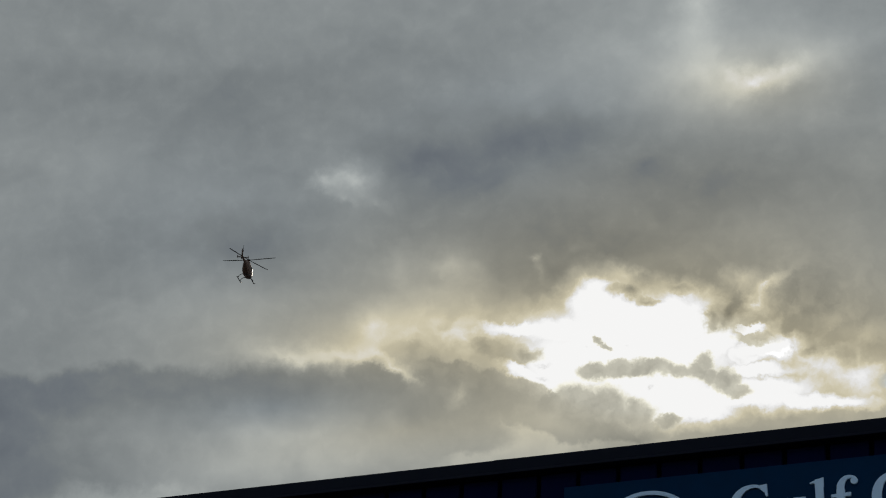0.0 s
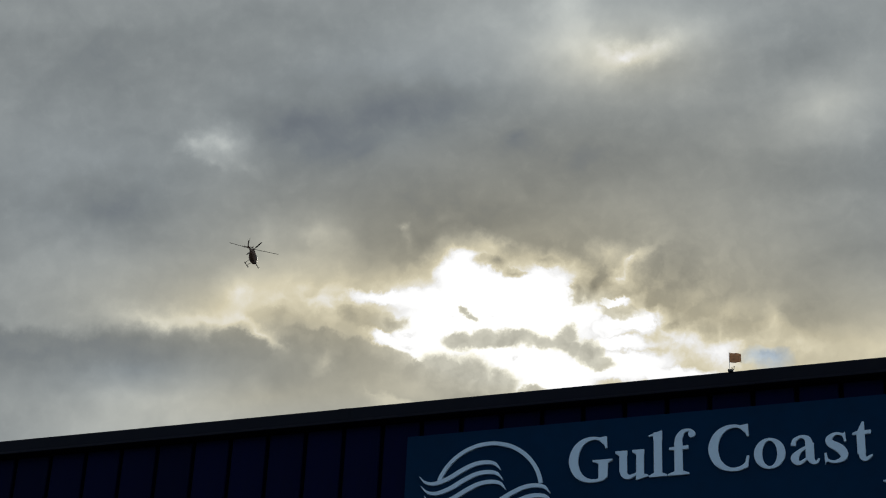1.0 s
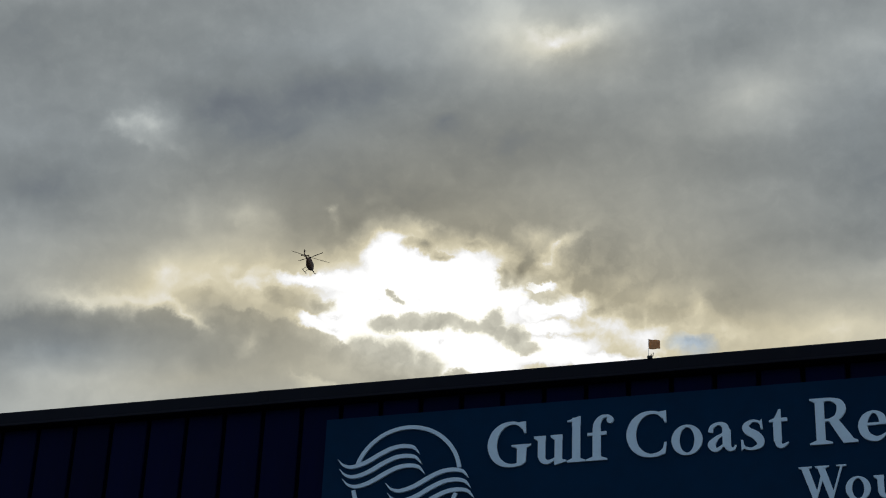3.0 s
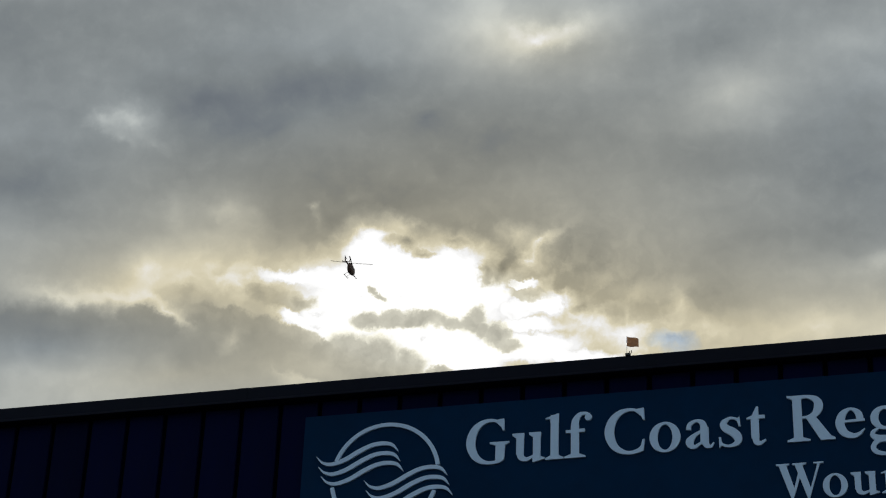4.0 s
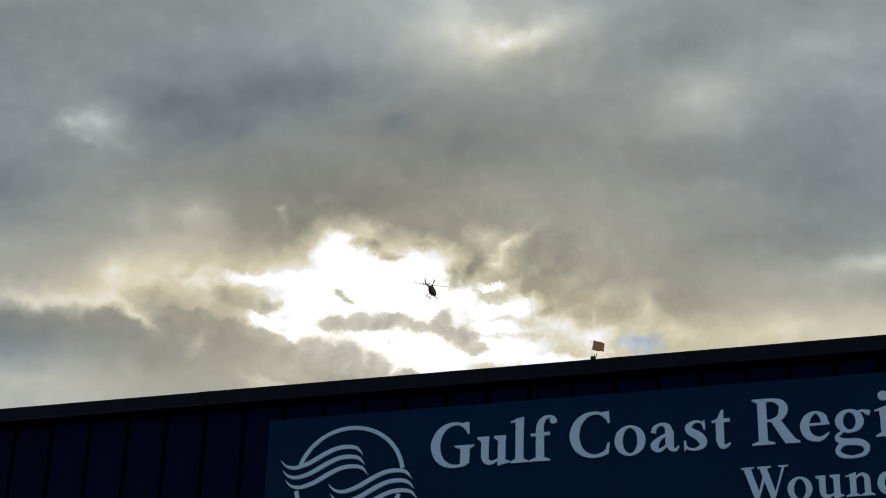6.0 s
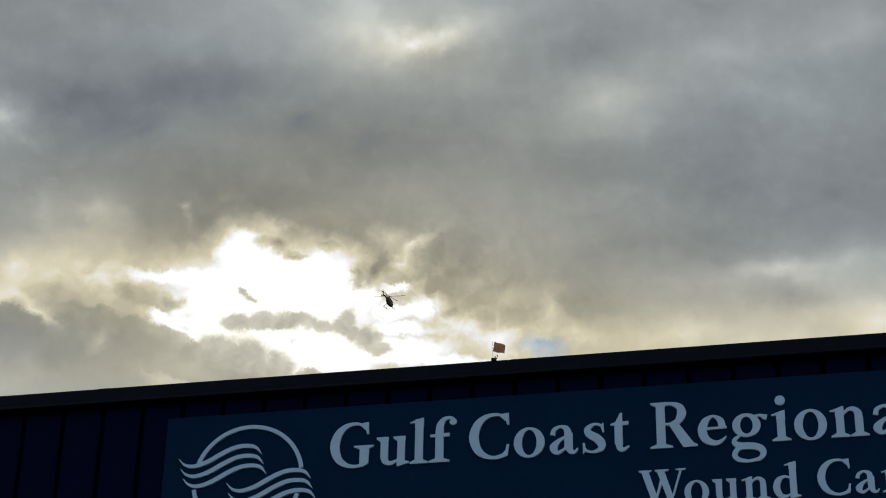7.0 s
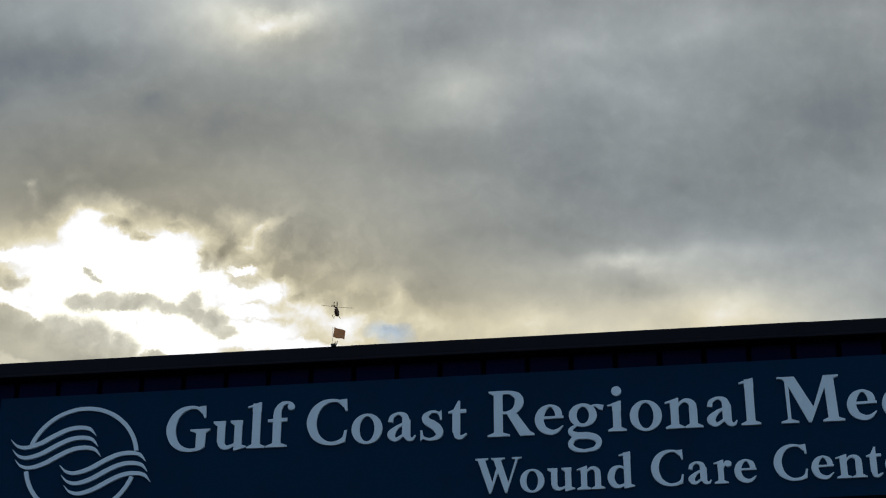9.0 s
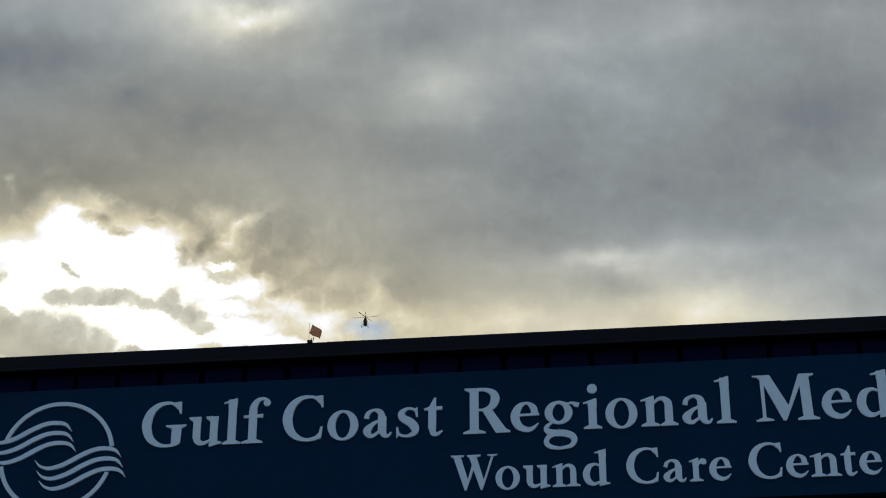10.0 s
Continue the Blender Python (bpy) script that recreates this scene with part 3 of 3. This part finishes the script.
    g["d"] = [("r", [(0.42, 0.56, 0.06), (0.30, 0.60, 0.08), (0.16, 0.52, 0.16), (0.098, 0.31, 0.195), (0.16, 0.11, 0.17), (0.29, 0.045, 0.11), (0.43, 0.11, 0.05)]),
              stem(0.405, 0.585, 0.06, 0.99), nib(0.30, 0.405, 0.585, 1.015), ("p", [(0.405, 0.12), (0.405, -0.02), (0.43, -0.02), (0.67, 0.03), (0.67, 0.06), (0.585, 0.09)])]
    g["r"] = [stem(0.10, 0.275, 0.03, XH - 0.05), nib(0.0, 0.10, 0.275, XH + 0.025), foot(0.0, 0.39, 0.10, 0.275), ("r", [(0.26, 0.46, 0.05), (0.33, 0.57, 0.09), (0.40, 0.59, 0.13)]), ("o", 0.41, 0.545, 0.085, 0.085, 0.0, 0.0)]
    return g


GLYPHS = glyphs()


def letter_mesh(char):
    """A raised letter, one unit high; each stroke a hair proud of the last."""
    bm = bmesh.new()
    for i, (kind, *data) in enumerate(GLYPHS[char]):
        y0 = FACE - 0.00012 * i
        if kind == "p":
            slab(bm, data[0], y0, BACK)
        elif kind == "r":
            band(bm, *ribbon_sides(data[0]), y0, BACK)
        else:
            cx, cy, rx, ry, ix, iy = data
            ring = [2 * math.pi * k / 36 for k in range(36)]
            outer = [(cx + rx * math.cos(a), cy + ry * math.sin(a)) for a in ring]
            if ix:
                band(bm, outer, [(cx + ix * math.cos(a), cy + iy * math.sin(a)) for a in ring], y0, BACK, True)
            else:
                slab(bm, outer, y0, BACK)
    return bm


def set_line(text, places, base, cap):
    made = {}
    for char, (x0, x1) in zip(text, places):
        if char not in made:
            ob = part("letter", letter_mesh(char), M_LETTER, sign)
            xs = [q.co.x for q in ob.data.vertices]
            made[char] = (ob.data, min(xs), max(xs))
        else:
            ob = new("letter", made[char][0])
            ob.parent = sign
        _, low, high = made[char]
        s = (x1 - x0) / (high - low)
        ob.location, ob.scale = (x0 - low * s, 0, base), (s, 1, cap)


set_line("GulfCoastRegionalMed",
         [(-3.016, -2.600), (-2.572, -2.262), (-2.256, -2.085), (-2.078, -1.818), (-1.701, -1.326), (-1.285, -1.000), (-0.955, -0.694),
          (-0.653, -0.443), (-0.397, -0.226), (-0.041, 0.383), (0.388, 0.648), (0.682, 1.012), (1.044, 1.210), (1.242, 1.529), (1.559, 1.891),
          (1.926, 2.197), (2.227, 2.402), (2.566, 3.136), (3.162, 3.424), (3.468, 3.788)], 8.599, 0.448)
set_line("WoundCareCente",
         [(-0.154, 0.264), (0.245, 0.462), (0.492, 0.733), (0.751, 0.998), (1.021, 1.262), (1.407, 1.693), (1.729, 1.932), (1.957, 2.113),
          (2.133, 2.327), (2.479, 2.772), (2.802, 2.997), (3.014, 3.277), (3.281, 3.414), (3.436, 3.630)], 8.058, 0.337)

# emblem: a broken ring with two runs of three waves
for a0, a1 in ((8.5, 159.5), (189, 340)):
    bm = bmesh.new()
    turn = [radians(a0 + (a1 - a0) * k / 48) for k in range(49)]
    band(bm, [(-3.80 + 0.540 * math.cos(a), 8.555 + 0.540 * math.sin(a)) for a in turn], [(-3.80 + 0.501 * math.cos(a), 8.555 + 0.501 * math.sin(a)) for a in turn], FACE, BACK)
    part("emblem_ring", bm, M_LETTER, sign, "pale arc of the round emblem")
WAVE = [(0.0, 0.0, 0.004), (0.06, -0.062, 0.026), (0.15, -0.085, 0.042), (0.28, -0.05, 0.050), (0.43, 0.03, 0.052), (0.55, 0.08, 0.048), (0.66, 0.09, 0.046), (0.75, 0.068, 0.036), (0.81, 0.0, 0.004)]
for ox, oz in ((-4.487, 8.795), (-3.999, 8.520)):
    for k in range(3):
        dx, dz = (0, 0.023, 0.056)[k], -0.101 * k
        bm = bmesh.new()
        band(bm, *ribbon_sides([(x + ox + dx, z + oz + dz, w) for x, z, w in WAVE]), FACE - 0.002, BACK)
        part("wave", bm, M_LETTER, sign, "pale wave of the emblem")

# ================= marker flag on the coping =================
marker = new("marker_flag")
marker.location = (-1.472, -0.112, 9.553)
tagged(marker, "small faded orange marker flag on thin wire on the coping", "flag")
part("wire", tube(bmesh.new(), [(0, 0, 0.0), (0.001, 0, 0.08), (0, 0, 0.14), (0.0, 0, 0.200)], 0.0022, 6), M_WIRE, marker)
bm = bmesh.new()
nx, nz, W_F, H_F = 12, 8, 0.112, 0.100
grid = {}
for i in range(nx + 1):
    for j in range(nz + 1):
        u, w = i / nx, j / nz
        sag = -0.020 * u ** 1.3 - 0.004 * math.sin(5 * u)
        for s in (0, 1):
            grid[i, j, s] = bm.verts.new((u * W_F * (1 - 0.05 * w), 0.010 * u * math.sin(6.0 * u + 1.2 * w) + 0.0008 * s, w * H_F * (1 - 0.08 * u) + sag))
for i in range(nx):
    for j in range(nz):
        for s in (0, 1):
            bm.faces.new((grid[i, j, s], grid[i + 1, j, s], grid[i + 1, j + 1, s], grid[i, j + 1, s]))
edge = [(i, 0) for i in range(nx)] + [(nx, j) for j in range(nz)] + [(i, nz) for i in range(nx, 0, -1)] + [(0, j) for j in range(nz, 0, -1)]
for a, b in zip(edge, edge[1:] + edge[:1]):
    bm.faces.new((grid[*a, 0], grid[*b, 0], grid[*b, 1], grid[*a, 1]))
flag_sheet = smooth_faces(part("flag_sheet", bm, M_FLAG, marker, "faded brown-orange film"))
flag_sheet.location = (0.002, 0, 0.098)
bm = box(-0.012, 0.034, -0.02, 0.02, -0.004, 0.020, bevel=0.004)
part("clip", bm, M_CLIP, marker, "black clip gripping the coping")
bm = tube(bmesh.new(), [(0.020, 0, 0.015), (0.026, 0, 0.032), (0.024, 0, 0.044)], 0.004, 6)
tube(bm, [(0.034, 0, 0.012), (0.044, 0, 0.030), (0.043, 0, 0.048), (0.050, 0, 0.050)], 0.004, 6)
part("clip_lever", bm, M_CLIP, marker)

# ================= helicopter =================
heli = new("helicopter")
tagged(heli, "dark four-bladed helicopter on skids flying away below clouds", "helicopter")


def hull(bm, sections, sides=16):
    """A body through oval sections: y, half width, bottom, top, squareness."""
    rings = []
    for y, w, z0, z1, p in sections:
        c, h, ring = (z0 + z1) / 2, (z1 - z0) / 2, []
        for k in range(sides):
            a = 2 * math.pi * k / sides
            ca, sa = math.cos(a), math.sin(a)
            ring.append(bm.verts.new((w * math.copysign(abs(ca) ** p, ca), y, c + h * math.copysign(abs(sa) ** p, sa))))
        rings.append(ring)
    for a, b in zip(rings, rings[1:]):
        for k in range(sides):
            bm.faces.new((a[k], a[(k + 1) % sides], b[(k + 1) % sides], b[k]))
    bm.faces.new(rings[0])
    bm.faces.new(rings[-1][::-1])
    return bm


# nose towards +y, rotor mast over the origin, skids at the bottom
smooth_faces(part("fuselage", hull(bmesh.new(), [(2.75, 0.10, -2.05, -1.75, 0.9), (2.5, 0.36, -2.35, -1.45, 0.85), (2.0, 0.58, -2.55, -1.1, 0.8), (1.2, 0.68, -2.65, -0.72, 0.75),
                                          (0.2, 0.70, -2.65, -0.6, 0.75), (-0.8, 0.66, -2.55, -0.55, 0.8), (-1.6, 0.48, -2.1, -0.6, 0.85), (-2.2, 0.29, -1.6, -0.75, 0.95), (-2.6, 0.18, -1.35, -0.85, 1.0)]), M_HULL, heli))
smooth_faces(part("engine_cowling", hull(bmesh.new(), [(1.0, 0.16, -0.75, -0.5, 0.9), (0.5, 0.34, -0.75, -0.3, 0.85), (-0.6, 0.40, -0.75, -0.28, 0.85), (-1.5, 0.32, -0.8, -0.4, 0.9), (-2.1, 0.16, -0.85, -0.6, 0.95)]), M_HULL, heli))
smooth_faces(part("tail_boom", hull(bmesh.new(), [(-2.3, 0.21, -1.36, -0.80, 1.0), (-3.8, 0.15, -1.22, -0.82, 1.0), (-5.3, 0.10, -1.06, -0.80, 1.0), (-5.6, 0.04, -1.0, -0.86, 1.0)], 12), M_HULL, heli))
for s in (-1, 1):
    smooth_faces(part("cabin_window", hull(bmesh.new(), [(1.75, s * 0.53, -1.75, -1.15, 0.8), (1.2, s * 0.72, -1.75, -0.95, 0.7), (0.2, s * 0.74, -1.75, -0.9, 0.7), (-0.4, s * 0.69, -1.7, -1.0, 0.8)], 12), M_PANE, heli, "dark tinted cabin window"))
bm = bmesh.new()
slab(bm, [(-5.1, -1.45), (-5.45, -1.5), (-5.95, 0.0), (-5.6, 0.05), (-4.95, -0.95)], -0.05, 0.05)
bm.transform(Matrix.Rotation(radians(90), 4, "Z"))
part("tail_fin", bm, M_HULL, heli)
part("stabiliser", box(-0.85, 0.85, -4.7, -4.3, -0.98, -0.93, bevel=0.02), M_HULL, heli)
for s in (-1, 1):
    part("end_plate", box(s * 0.86 - 0.02, s * 0.86 + 0.02, -4.8, -4.25, -1.15, -0.72, bevel=0.012), M_HULL, heli)
for s in (-1, 1):
    skid = smooth_faces(part("skid", tube(bmesh.new(), [(s * 1.1, 2.35, -3.05), (s * 1.1, 2.0, -3.25), (s * 1.1, 1.5, -3.3), (s * 1.1, -1.5, -3.3)], 0.075, 8), M_SKID, heli))
for y in (1.0, -0.9):
    smooth_faces(part("skid_strut", tube(bmesh.new(), [(-1.1, y, -3.3), (-0.95, y, -2.95), (-0.5, y, -2.62), (0.5, y, -2.62), (0.95, y, -2.95), (1.1, y, -3.3)], 0.055, 8), M_SKID, heli))
smooth_faces(part("mast", tube(bmesh.new(), [(0, 0, -0.4), (0, 0, 0.06)], 0.09, 10), M_BLADE, heli))
rotor = smooth_faces(part("main_rotor", tube(bmesh.new(), [(0, 0, 0.0), (0, 0, 0.06), (0, 0, 0.14), (0, 0, 0.2)], [0.26, 0.3, 0.22, 0.08], 12), M_BLADE, heli, "four-bladed dark rotor"))
bm = bmesh.new()
hull(bm, [(0.25, 0.07, 0.04, 0.14, 1.0), (0.9, 0.09, 0.05, 0.12, 1.0), (1.3, 0.16, 0.06, 0.12, 0.9), (4.6, 0.16, 0.16, 0.21, 0.9), (5.25, 0.12, 0.20, 0.235, 0.9)], 8)
blade = part("blade", bm, M_BLADE, rotor)
for k in range(1, 4):
    ob = new("blade", blade.data)
    ob.parent, ob.rotation_euler = rotor, (0, 0, k * math.pi / 2)
tail_rotor = part("tail_rotor", tube(bmesh.new(), [(-0.06, 0, 0), (0.10, 0, 0)], 0.09, 8), M_BLADE, heli)
for s in (1, -1):
    part("tail_blade", box(0.02, 0.06, -0.075, 0.075, 0.05 if s > 0 else -0.95, 0.95 if s > 0 else -0.05, bevel=0.01), M_BLADE, tail_rotor)


# ================= what moves =================
def motions():
    flight = [(0.0, -139.8, 226.4, 156.0), (0.1, -142.5, 239.7, 163.0), (0.2, -144.3, 253.8, 169.7), (0.3, -145.6, 267.0, 175.8), (0.4, -149.5, 278.8, 182.1), (0.5, -153.5, 290.6, 188.6), (1.0, -151.6, 303.7, 194.0), (1.5, -149.8, 316.8, 199.3), (2.0, -148.2, 329.7, 204.5), (2.5, -145.9, 342.9, 209.3), (4.0, -141.1, 391.0, 230.1), (5.0, -136.1, 423.3, 243.7), (6.5, -126.2, 472.0, 262.9), (7.5, -118.3, 504.6, 274.9), (8.5, -109.5, 537.5, 286.4), (9.0, -104.3, 553.9, 291.5), (10.0, -92.7, 587.0, 302.0)]
    rows = []
    for t, x, y, z in flight:
        turn = np.interp(t, [0, 0.5, 4.5, 6.5, 8.5, 9.3, 10], [19, 15.5, 2, -6, -4, 4, 8])
        rows.append((t, pose(x, y, z, 11 - 0.3 * t, float(np.interp(t, [0, 2.5, 7.5, 10], [5.5, 6, 8, 4])), turn)))
    walk(heli, rows)
    spin, tail = [], []
    for k in range(0, 301):
        spin.append((k / 30, pose(0, 0, 0, 0, 0, 64 + 76.8 * k)))
        tail.append((k / 30, pose(0.12, -5.75, -0.3, 20 + 83.0 * k, 0, 0)))
    walk(rotor, spin)
    walk(tail_rotor, tail)
    # the flag's droop and turn as the wind takes it
    wind = [(0, 0, -4), (1.5, 3, 4), (1.9, 10, 18), (2.1, 2, -6), (2.5, -3, -8), (2.7, 5, 4), (3.2, -1, -10), (3.8, 4, 4), (4.3, -2, -6), (4.5, 8, 10), (4.8, 18, 28), (5, 24, 40),
            (5.2, 14, 20), (5.8, 4, -6), (6.3, 18, 24), (6.5, 14, 18), (6.9, 6, -2), (7.2, 17, 20), (7.4, 12, 8), (7.7, 3, -6), (7.9, 13, 12), (8, 3, -4), (8.5, 10, 8), (8.9, 5, 0),
            (9.1, 10, 10), (9.5, 8, 14), (9.6, 17, 32), (9.8, 12, 16), (10, 17, 22)]
    sway = [(t, pose(0.002, 0, 0.098, 0, droop, turn)) for t, droop, turn in wind]
    walk(flag_sheet, sway)


motions()
